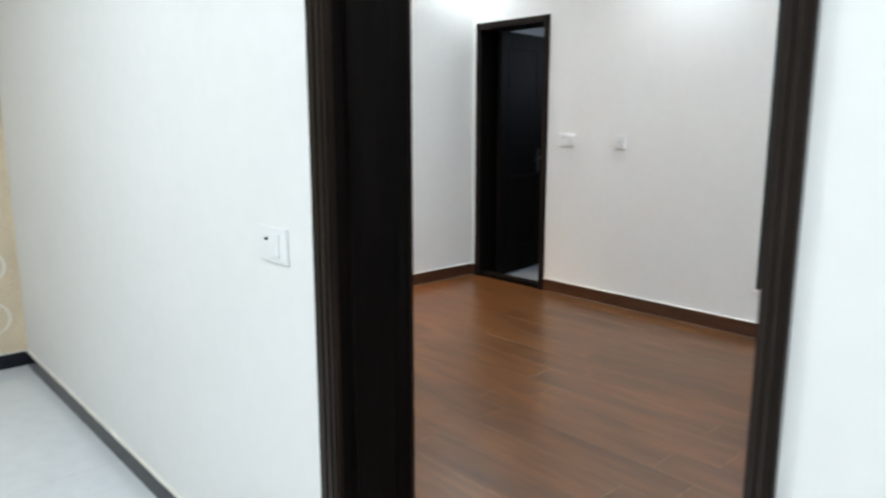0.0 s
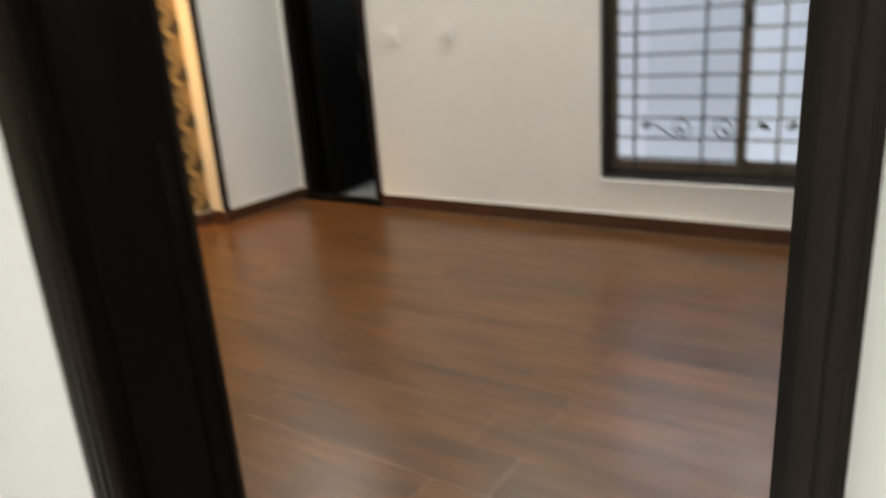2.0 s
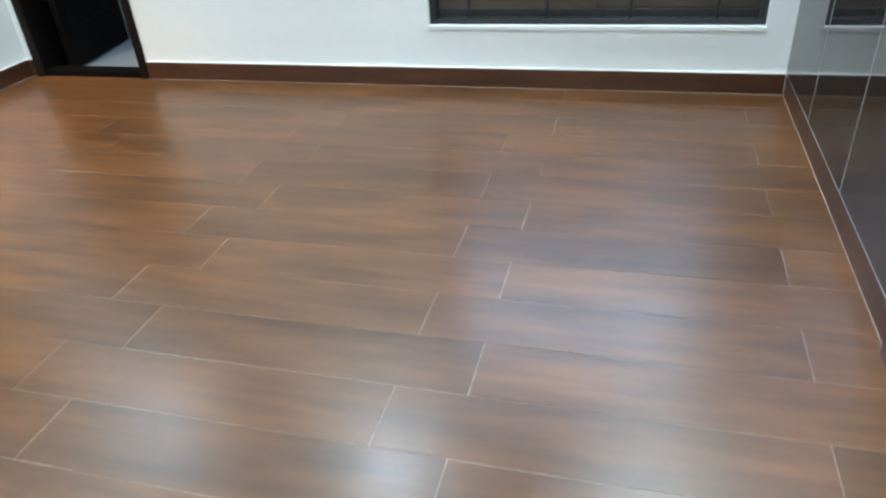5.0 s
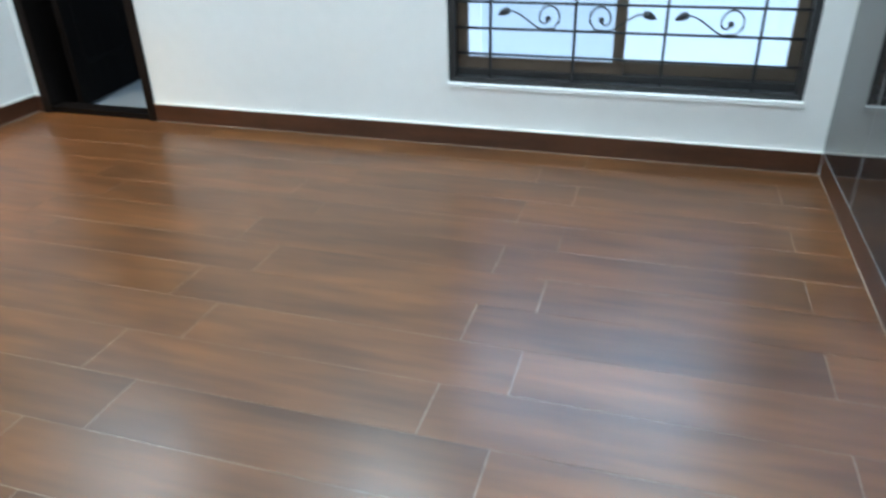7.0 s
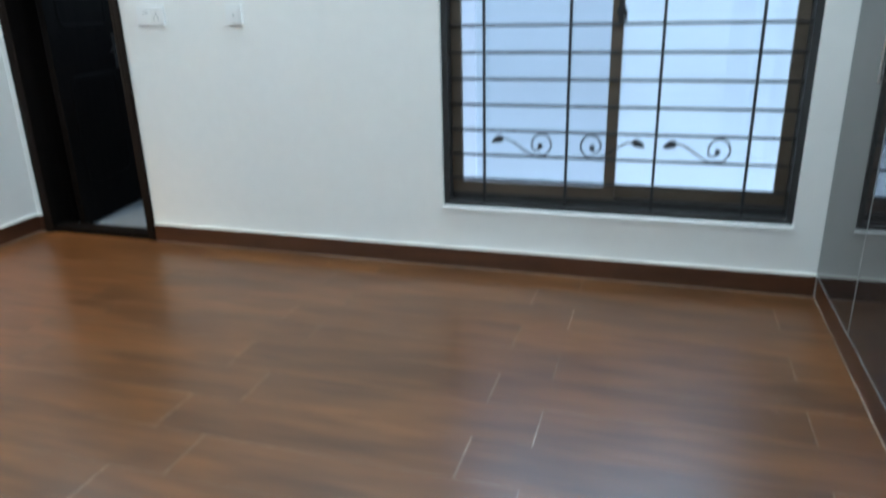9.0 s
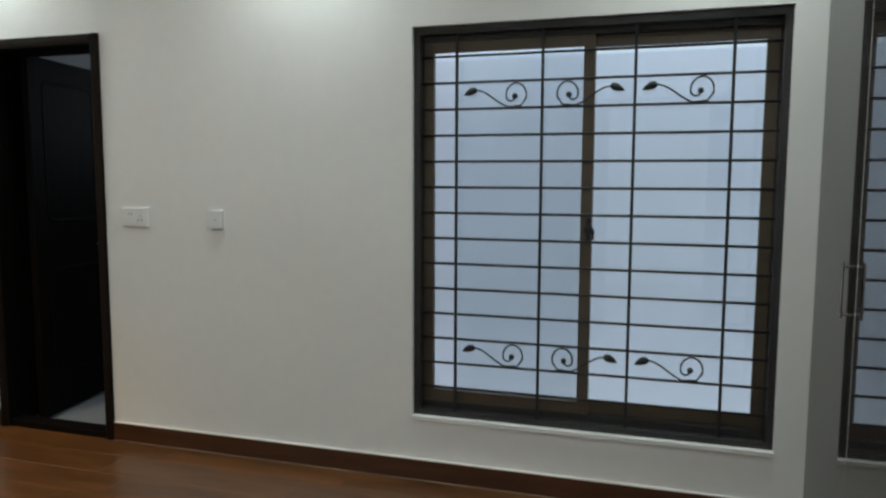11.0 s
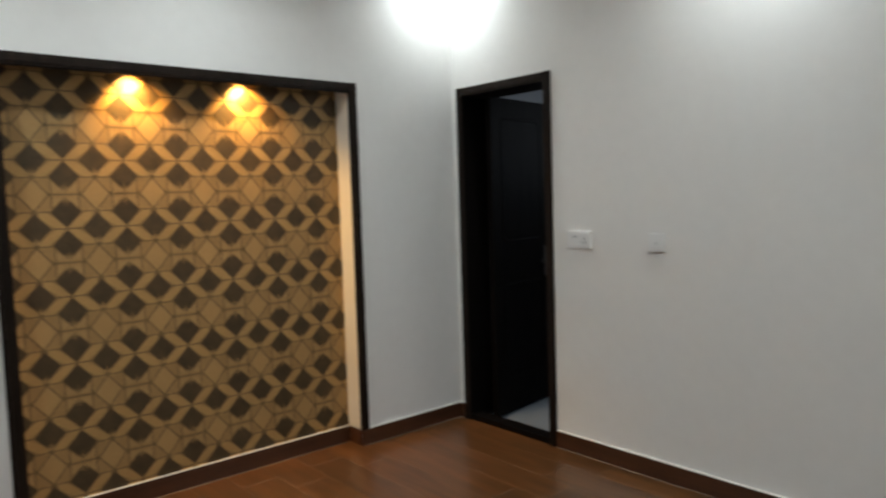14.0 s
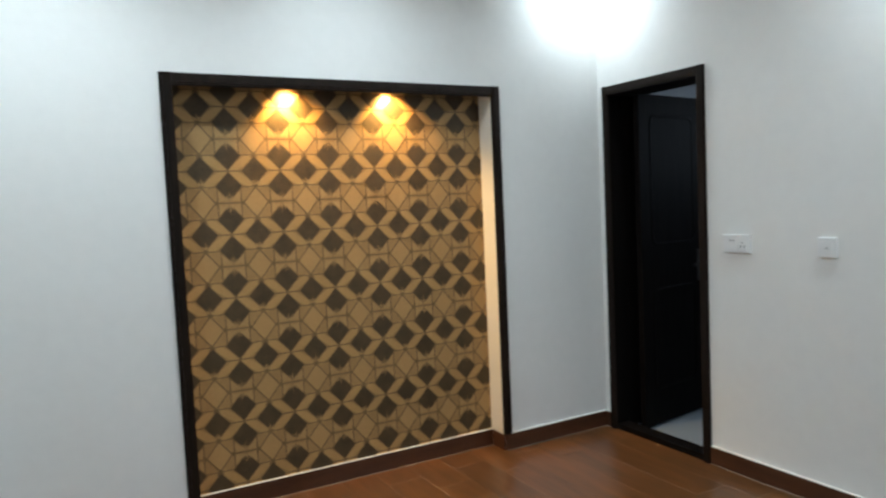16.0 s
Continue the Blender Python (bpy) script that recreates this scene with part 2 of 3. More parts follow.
def part(name, bm, mat, parent, label="", smooth=False):
    ob = new(name, mesh_of(name, bm, mat, smooth))
    ob.parent = parent
    return tagged(ob, label=label)


def thing(name, label, category, at=(0, 0, 0), turn=0.0, group="", kind=""):
    ob = new(name)
    ob.empty_display_size = 0.1
    ob.matrix_world = pose(*at, 0, 0, turn)
    return tagged(ob, label, category, group, kind)


def setting(name, bm, mat, label, category, smooth=False):
    return tagged(new(name, mesh_of(name, bm, mat, smooth)), label, category, kind="structure")


def flat(bm, points, index=0):
    f = bm.faces.new([bm.verts.new(p) for p in points])
    f.material_index = index
    return f

# ---- the room ----------------------------------------------------------------
XR, YF, YL = 4.346, -3.445, -3.645      # right wall, front wall's room face and lobby face
BX0, BX1, BZ = 0.105, 0.812, 2.165      # bathroom door, clear opening
WX0, WX1, WZ0, WZ1 = 2.62, 4.225, 0.315, 2.155   # window opening
DX0, DX1, DZ = 3.26, 4.20, 2.165        # room door, clear opening
NY0, NY1, NZ, ND = -2.63, -0.817, 2.205, 0.138   # wall niche
JAMB = 0.03
SH = 0.100                             # skirting height

setting("wall_north", boxes(
    (-0.40, BX0 - JAMB, 0, 0.23, 0, CEIL), (BX0 - JAMB, BX1 + JAMB, 0, 0.23, BZ + JAMB, CEIL),
    (BX1 + JAMB, WX0, 0, 0.23, 0, CEIL), (WX0, WX1, 0, 0.23, 0, WZ0), (WX0, WX1, 0, 0.23, WZ1, CEIL),
    (WX1, 5.06, 0, 0.23, 0, CEIL)), PAINT, "white painted wall with a doorway and a window", "wall")
setting("wall_west", boxes(
    (-0.40, 0, YF, NY0, 0, CEIL), (-0.40, 0, NY1, 0, 0, CEIL), (-0.40, 0, NY0, NY1, NZ, CEIL),
    (-0.40, -ND - 0.01, NY0, NY1, 0, NZ)), PAINT, "white painted wall with a shallow lit niche", "wall")
setting("wall_east", boxes(
    (XR, XR + 0.70, YF, -1.916, 0, CEIL), (XR + 0.62, XR + 0.70, -1.916, 0, 0, CEIL)),
    PAINT, "white painted wall beside the wardrobe", "wall")
setting("wall_south", boxes(
    (-0.40, DX0 - JAMB, YL, YF, 0, CEIL), (DX0 - JAMB, DX1 + JAMB, YL, YF, DZ + JAMB, CEIL),
    (DX1 + JAMB, 6.4, YL, YF, 0, CEIL)), PAINT, "white painted wall with the doorway to the lobby", "wall")
setting("ceiling", boxes((-0.40, 5.06, YF, 0.0, CEIL, CEIL + 0.12)), CEILING_PAINT, "plain white ceiling", "ceiling")

# niche: cream sides, darkened lid, patterned paper at the back
setting("niche_lining", boxes(
    (-ND, -0.001, NY0, NY0 + 0.012, SH + 0.002, NZ), (-ND, -0.001, NY1 - 0.012, NY1, SH + 0.002, NZ)), NICHE_PAINT, "cream painted sides of the wall niche", "wall niche")


# Lid takes the dark trim colour to stand for the shade under it.
setting("niche_lid", boxes((-ND, -0.001, NY0 + 0.012, NY1 - 0.012, NZ - 0.012, NZ)), TRIM_WOOD, "underside of the niche top, coloured dark for its shade", "wall niche")


def clipped(points, y0, y1, z0, z1):
    """A flat polygon of (y, z) cut to a rectangle."""
    for axis, limit, sign in ((0, y0, 1), (0, y1, -1), (1, z0, 1), (1, z1, -1)):
        out = []
        for a, c in zip(points, points[1:] + points[:1]):
            da, dc = sign * (a[axis] - limit), sign * (c[axis] - limit)
            if da >= 0:
                out.append(a)
            if (da >= 0) != (dc >= 0):
                k = da / (da - dc)
                out.append((a[0] + k * (c[0] - a[0]), a[1] + k * (c[1] - a[1])))
        points = out
        if len(points) < 3:
            return []
    return points


def strip(a, c, width):
    dy, dz = c[0] - a[0], c[1] - a[1]
    k = width / 2 / math.hypot(dy, dz)
    return [(a[0] - dz * k, a[1] + dy * k), (c[0] - dz * k, c[1] + dy * k), (c[0] + dz * k, c[1] - dy * k), (a[0] + dz * k, a[1] - dy * k)]


def geometric_paper():
    """Printed rhombus and hexagon wallpaper, repeat 271 x 325 mm."""
    h, v = 0.2709, 0.3252
    area = (NY0 + 0.012, NY1 - 0.012, SH + 0.004, NZ - 0.012)
    bm = boxes((-ND - 0.008, -ND, area[0], area[1], area[2], area[3]))

    def put(points, index, lift):
        cut = clipped(points, *area)
        if cut:
            flat(bm, [(-ND + lift, y, z) for y, z in cut], index)

    def diamond(y, z, a, c, index, lift):
        put([(y - a, z), (y, z + c), (y + a, z), (y, z - c)], index, lift)

    def rhombus(y, z):
        diamond(y, z, 0.262 * h, 0.240 * v, 5, 0.0015)
        diamond(y, z, 0.240 * h, 0.218 * v, 3, 0.0017)

    def ray(y, z0, z1, lean):
        put([(y - 0.017 * h, z0), (y + 0.017 * h, z0), (y + lean, z1)], 2, 0.0020)

    for i in range(-2, 9):
        for j in range(-2, 7):
            y, z = -2.488 + i * h, 1.9085 - j * v
            for s in (-1, 1):
                for w in (-1, 1):
                    put(strip((y + s * 0.045 * h, z + w * 0.262 * v), (y + s * 0.47 * h, z + w * 0.492 * v), 0.135 * h), 1, 0.0005 + 0.0001 * s + 0.00005 * w)
                    put([(y + s * 0.30 * h, z + w * 0.02 * v), (y + s * 0.44 * h, z + w * 0.07 * v), (y + s * 0.30 * h, z + w * 0.19 * v)], 2, 0.0004)
            for s in (-1, 1):
                put(strip((y + s * 0.28 * h, z - 0.22 * v), (y + s * 0.28 * h, z + 0.22 * v), 0.0060), 4, 0.0012)
                put(strip((y - 0.33 * h, z + s * 0.25 * v), (y + 0.33 * h, z + s * 0.25 * v), 0.0060), 4, 0.0012)
                put(strip((y + s * 0.22 * h, z), (y + s * 0.5 * h, z), 0.0068), 4, 0.0012)
                put(strip((y + s * 0.25 * h, z + 0.5 * v), (y + s * 0.5 * h, z + 0.5 * v), 0.0068), 4, 0.0012)
                put(strip((y - 0.30 * h, z - s * 0.06 * v), (y + 0.06 * h, z + s * 0.30 * v), 0.0068), 4, 0.0013)
                put(strip((y + 0.30 * h, z - s * 0.06 * v), (y - 0.06 * h, z + s * 0.30 * v), 0.0068), 4, 0.0013)
            diamond(y, z, 0.215 * h, 0.232 * v, 2, 0.0010)
            rhombus(y, z + 0.5 * v)
            for s in (-1, 1):
                rhombus(y + h / 2, z + s * 0.259 * v)
                for q, tip in ((-0.08, 0.10), (-0.042, 0.145), (0.0, 0.18), (0.042, 0.145), (0.08, 0.10)):
                    ray(y + h / 2 + q * h, z + s * 0.036 * v, z + s * tip * v, q * 0.25 * h)
            for q, tip in ((-0.065, 0.335), (-0.033, 0.37), (0.0, 0.40), (0.033, 0.37), (0.065, 0.335)):
                ray(y + q * h, z + 0.282 * v, z + tip * v, q * 0.25 * h)
    return setting("wallpaper", bm, [PAPER, PAPER_GOLD, PAPER_LIGHT, PAPER_DARK, PAPER_LINE, PAPER_MID],
                   "tan wallpaper with charcoal rhombus and hexagon print", "wallpaper")


geometric_paper()


def moulding(bm, axis, a, c, side, depth0, width, steps=((0.0, 1.0, 0.010), (0.10, 0.90, 0.016), (0.30, 0.72, 0.020))):
    """A stepped timber strip standing proud of a wall. axis: which wall; side: the inner edge; width: to the outer edge."""
    for f0, f1, proud in steps:
        s0, s1 = side + width * f0, side + width * f1
        lo, hi = min(s0, s1), max(s0, s1)
        if axis == "x_up":
            box(bm, depth0, depth0 + proud, lo, hi, a, c)
        elif axis == "x_top":
            box(bm, depth0, depth0 + proud, a, c, lo, hi)
        elif axis == "y_up":
            box(bm, lo, hi, *sorted((depth0, depth0 - proud)), a, c)
        elif axis == "y_top":
            box(bm, a, c, *sorted((depth0, depth0 - proud)), lo, hi)
    return bm


def niche_frame():
    t = thing("niche_frame", "dark brown stepped timber frame round the lit niche", "frame", (0, (NY0 + NY1) / 2, 0), kind="structure")
    for name, args in (("left_post", ("x_up", SH + 0.002, NZ + 0.001, NY0 + 0.014, 0.0, -0.058)), ("right_post", ("x_up", SH + 0.002, NZ + 0.001, NY1 - 0.014, 0.0, 0.058)),
                       ("head", ("x_top", NY0 + 0.014, NY1 - 0.014, NZ - 0.059, 0.0, 0.060))):
        ob = part(name, moulding(bmesh.new(), *args), TRIM_WOOD, t)
        ob.matrix_parent_inverse = t.matrix_world.inverted()
    return t


niche_frame()

# skirting with a bead of caulk on top, one object for each run


def skirting(name, x0, x1, y0, y1, mat=SKIRT, label="brown wood-look skirting tile with white caulk line", height=SH, grout=()):
    ob = setting(name, boxes((x0, x1, y0, y1, 0.0, height), bevel=0.0015), mat, label, "skirting")
    if grout:
        part("grout_line", boxes((x0 - grout[0], x1 + grout[0], y0 - grout[1], y1 + grout[1], -0.001, 0.0022)), GROUT, ob, "pale grout line at the floor")
    return ob, part("caulk_line", boxes((x0, x1, y0, y1, height, height + 0.005)), CAULK, ob, "white caulk bead")


skirting("baseboard_north", BX1 + 0.05, XR, -0.012, 0, grout=(0, 0.004))
skirting("baseboard_north_short", 0.012, BX0 - 0.05, -0.012, 0, grout=(0, 0.007))
skirting("baseboard_west", 0, 0.012, NY1 + 0.0, 0, grout=(0.0035, 0))
skirting("baseboard_west_front", 0, 0.012, YF, NY0)
skirting("baseboard_niche", -ND, -ND + 0.012, NY0 + 0.012, NY1 - 0.012, grout=(0.0035, 0))
skirting("baseboard_niche_side", -ND + 0.012, 0.0, NY1 - 0.012, NY1)
skirting("baseboard_east", XR - 0.012, XR, YF, -1.916)
skirting("baseboard_south", 0.012, DX0 - 0.086, YF, YF + 0.012)

# ---- doors -------------------------------------------------------------------


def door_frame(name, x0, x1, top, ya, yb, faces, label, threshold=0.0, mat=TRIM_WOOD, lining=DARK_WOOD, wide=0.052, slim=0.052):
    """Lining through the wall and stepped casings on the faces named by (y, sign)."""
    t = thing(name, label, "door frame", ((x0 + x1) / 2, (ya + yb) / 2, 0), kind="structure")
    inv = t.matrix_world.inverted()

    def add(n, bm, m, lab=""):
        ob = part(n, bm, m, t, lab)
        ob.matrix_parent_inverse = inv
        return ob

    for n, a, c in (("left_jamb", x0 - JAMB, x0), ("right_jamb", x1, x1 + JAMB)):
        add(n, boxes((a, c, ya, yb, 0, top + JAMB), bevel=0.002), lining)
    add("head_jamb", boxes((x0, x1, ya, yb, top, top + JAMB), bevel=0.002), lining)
    for y, sign in faces:
        rows = ((0.0, 1.0, 0.010), (0.08, 0.92, 0.015), (0.26, 0.44, 0.019), (0.54, 0.80, 0.019))
        rows = [(p, q, r * sign) for p, q, r in rows]
        add("left_casing", moulding(bmesh.new(), "y_up", 0, top + 0.056, x0 + 0.002, y, -wide, rows), mat)
        add("right_casing", moulding(bmesh.new(), "y_up", 0, top + 0.056, x1 - 0.002, y, slim, rows), mat)
        add("head_casing", moulding(bmesh.new(), "y_top", x0, x1, top + 0.002, y, 0.054, rows), mat)
    if threshold:
        add("threshold", boxes((x0, x1, ya, ya + 0.10, -0.05, threshold), bevel=0.003), lining)
    return t, add


bath_frame, _ = door_frame("door_frame_1", BX0, BX1, BZ, -0.004, 0.234, ((-0.004, 1),), "black-brown timber bathroom door frame with raised threshold", 0.036)
room_frame, add_room = door_frame("door_frame_2", DX0, DX1, DZ, YL - 0.004, YF + 0.004, ((YL - 0.004, 1), (YF + 0.004, -1)),
                                  "dark brown grooved timber frame of the room door", wide=0.085, slim=0.036)
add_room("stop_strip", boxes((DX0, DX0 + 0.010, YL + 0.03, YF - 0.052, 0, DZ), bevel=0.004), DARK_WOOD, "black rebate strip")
add_room("strike_plate", boxes((DX0, DX0 + 0.0025, YF - 0.030, YF - 0.014, 1.00, 1.15), bevel=0.0008), GAP, "dark lock strike opening")


def rounded_ring(x0, x1, z0, z1, wide, radius, y, proud):
    """A flat-topped moulding round a panel with rounded corners, standing proud of the face y."""
    def outline(inset):
        r, pts = max(radius - inset, 0.01), []
        for cx, cz, a0 in ((x1 - inset - r, z1 - inset - r, 0), (x0 + inset + r, z1 - inset - r, 90), (x0 + inset + r, z0 + inset + r, 180), (x1 - inset - r, z0 + inset + r, 270)):
            pts += [(cx + r * math.cos(radians(a0 + 15 * k)), cz + r * math.sin(radians(a0 + 15 * k))) for k in range(7)]
        return pts
    bm = bmesh.new()
    loops = [[bm.verts.new((px, y + d, pz)) for px, pz in outline(inset)] for inset, d in ((0, 0), (0.005, proud), (wide - 0.005, proud), (wide, 0))]
    for a, c in zip(loops, loops[1:]):
        for k in range(len(a)):
            bm.faces.new((a[k], a[k - 1], c[k - 1], c[k]))
    bmesh.ops.recalc_face_normals(bm, faces=bm.faces)
    return bm


def panel_door(name, width, height, mat, label):
    """A leaf in its own axes: hinge at the origin, width along +x, face at y = 0 and at y = thick."""
    thick = 0.04
    t = thing(name, label, "door")
    part("leaf", boxes((0, width, 0, thick, 0.008, height), bevel=0.003), mat, t)
    m = 0.105
    for z0, z1 in ((0.24, 0.92), (1.20, height - 0.125)):
        for y, s in ((0.0, -1), (thick, 1)):
            part("panel_moulding", rounded_ring(m, width - m, z0, z1, 0.022, 0.07, y, s * 0.0032), mat, t, "raised moulding round a door panel")
    return t


def lever_set(parent, x, z, y, s, plate_h=0.22, metal=CHROME):
    """Long back plate with a curved lever, on the face y, out towards s."""
    ya, yb = sorted((y, y + s * 0.008))
    plate = part("handle_plate", boxes((x - 0.02, x + 0.02, ya, yb, z - plate_h * 0.6, z + plate_h * 0.4), bevel=0.003), metal, parent, "metal handle plate")
    bm = rod(bmesh.new(), (x, y + s * 0.006, z), (x, y + s * 0.05, z), 0.009)
    tube(bm, [(x, y + s * 0.05, z), (x - 0.03, y + s * 0.054, z + 0.004), (x - 0.07, y + s * 0.053, z + 0.002), (x - 0.105, y + s * 0.050, z - 0.008),
              (x - 0.118, y + s * 0.047, z - 0.020)], lambda k: 0.009 - 0.002 * k, 10)
    part("lever", bm, metal, plate, "curved metal lever", smooth=True)
    return plate


def framed_door(name, width, height, label):
    """A leaf in its own axes, hinge at the origin: plain recessed panel, proud stiles and rails on the face y = 0.04."""
    t = thing(name, label, "door")
    stile, rail, lip = 0.046, 0.176, 0.004
    part("panel", boxes((0.002, width - 0.002, 0, 0.014, 0.010, height - 0.002)), LEAF_WOOD, t, "plain walnut veneer panel")
    for name_of, a, c in (("hinge_stile", 0, stile), ("lock_stile", width - stile, width)):
        part(name_of, boxes((a, c, 0.0005, 0.04, 0.008, height), bevel=0.002), TRIM_WOOD, t, "dark timber stile")
    part("bottom_rail", boxes((stile, width - stile, 0.0005, 0.04, 0.008, rail), bevel=0.002), TRIM_WOOD, t)
    part("top_rail", boxes((stile, width - stile, 0.0005, 0.04, height - 0.12, height), bevel=0.002), LEAF_WOOD, t)
    # Added strip in a lighter colour stands for the rail's lit top edge.
    part("rail_bead", boxes((stile, width - stile, 0.033, 0.041, rail, rail + lip), bevel=0.001), FRAME_DARK, t, "paler strip standing for the bottom rail's lit top edge")
    return t


room_door = framed_door("door_2", 0.945, 2.149, "dark walnut door with a recessed panel standing open against the wall")
lever_set(room_door, 0.920, 1.05, 0.04, 1)
lever_set(room_door, 0.920, 1.05, 0.0, -1)
lock = part("lock_plate", boxes((0.9435, 0.9475, 0.009, 0.031, 0.89, 1.11), bevel=0.001), BRASS, room_door, "dull brass lock face plate")
part("latch", boxes((0.947, 0.954, 0.013, 0.027, 1.005, 1.035), bevel=0.002), CHROME, lock, "chrome latch bolt")
part("lock_case", boxes((0.890, 0.8992, 0.016, 0.036, 0.915, 0.965), bevel=0.002), BRASS, room_door, "dull brass lock case on the stile")
room_door.matrix_world = pose(DX1 - 0.002, YF + 0.014, 0, 0, 0, 86.5)

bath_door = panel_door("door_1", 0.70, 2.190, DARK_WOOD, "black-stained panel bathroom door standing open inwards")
lever_set(bath_door, 0.63, 1.06, 0.0, -1, metal=FRAME_DARK)
bath_door.matrix_world = pose(0.192, 0.165, -0.018, 0, 0, 98.5)

# ---- bathroom behind ---------------------------------------------------------
setting("bath_floor", boxes((-0.4, 1.9, 0.05, 2.3, -0.09, -0.022)), BATH_FLOOR, "pale grey bathroom floor tiles", "floor")
# The high opening in the far wall is invented for the fill light.
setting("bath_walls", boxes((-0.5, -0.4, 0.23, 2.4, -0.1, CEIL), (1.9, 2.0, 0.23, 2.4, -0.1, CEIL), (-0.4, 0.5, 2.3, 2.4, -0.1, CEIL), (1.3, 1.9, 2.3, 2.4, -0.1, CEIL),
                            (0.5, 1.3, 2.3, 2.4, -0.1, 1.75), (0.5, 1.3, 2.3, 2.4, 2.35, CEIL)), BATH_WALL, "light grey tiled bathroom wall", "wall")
setting("bath_ceiling", boxes((-0.5, 2.0, 0.23, 2.4, CEIL - 0.25, CEIL - 0.15)), CEILING_PAINT, "white bathroom ceiling", "ceiling")
# Made-up fill light in an unseen opening, brightens the bathroom.
lamp("bath_fill_light", "AREA", look((0.9, 2.34, 2.05), (0.9, 0.5, 1.2)), 5.5, (0.78, 0.88, 1.0), shape="RECTANGLE", size=0.8, size_y=0.55)

# ---- window ------------------------------------------------------------------
window = thing("window_1", "bronze aluminium sliding window with an iron grille", "window", ((WX0 + WX1) / 2, 0.1, WZ0), kind="structure")
W_INV = window.matrix_world.inverted()


def win_part(name, bm, mat, parent=None, label="", smooth=False):
    ob = part(name, bm, mat, parent or window, label, smooth)
    if parent is None:
        ob.matrix_parent_inverse = W_INV
    return ob


G = -0.024
win_part("window_frame", boxes(
    (WX0, WX0 + 0.030, -G, 0.16, WZ0, WZ1), (WX1 - 0.030, WX1, -G, 0.16, WZ0, WZ1),
    (WX0 + 0.030, WX1 - 0.030, -G, 0.16, WZ0, WZ0 + 0.030), (WX0 + 0.030, WX1 - 0.030, -G, 0.16, WZ1 - 0.035, WZ1),
    (WX0 + 0.030, WX1 - 0.030, 0.075, 0.16, WZ0 + 0.030, WZ0 + 0.062), (WX0 + 0.030, WX1 - 0.030, 0.075, 0.16, WZ1 - 0.060, WZ1 - 0.035), bevel=0.002), FRAME_DARK,
    label="dark bronze aluminium outer frame")
win_part("window_sill", boxes((WX0 - 0.002, WX1 + 0.002, -0.010, 0.023, WZ0 - 0.016, WZ0 + 0.004), bevel=0.0015), PAINT, label="thin white sill lip")
XM = 3.42


def sash(x0, x1, y, pane_mat, label):
    z0, z1 = WZ0 + 0.062, WZ1 - 0.060
    s = win_part("sash", boxes((x0, x0 + 0.05, y, y + 0.03, z0, z1), (x1 - 0.05, x1, y, y + 0.03, z0, z1), (x0 + 0.05, x1 - 0.05, y, y + 0.03, z0, z0 + 0.055),
                               (x0 + 0.05, x1 - 0.05, y, y + 0.03, z1 - 0.05, z1), bevel=0.002), BRONZE, label=label)
    bm = boxes((x0 + 0.05, x1 - 0.05, y + 0.012, y + 0.018, z0 + 0.055, z1 - 0.05))
    pane = part("pane", bm, pane_mat, s, "clear glass pane")
    pane.visible_shadow = False
    pane.parent, pane.matrix_parent_inverse = s, Matrix()
    return s


sash(WX0 + 0.030, XM + 0.025, 0.082, PANE_DOUBLE, "bronze sliding sash in front")
sash(XM - 0.025, WX1 - 0.030, 0.118, PANE, "bronze sliding sash behind")
bm = rod(bmesh.new(), (XM + 0.014, 0.086, 1.23), (XM + 0.014, 0.060, 1.23), 0.021)
box(bm, XM + 0.002, XM + 0.024, 0.074, 0.084, 1.175, 1.285, bevel=0.003)
tube(bm, [(XM + 0.014, 0.062, 1.23), (XM + 0.026, 0.056, 1.245), (XM + 0.034, 0.054, 1.225), (XM + 0.034, 0.054, 1.190)], 0.009, 8)
win_part("sash_lock", bm, IRON, None, "small black crescent lock")


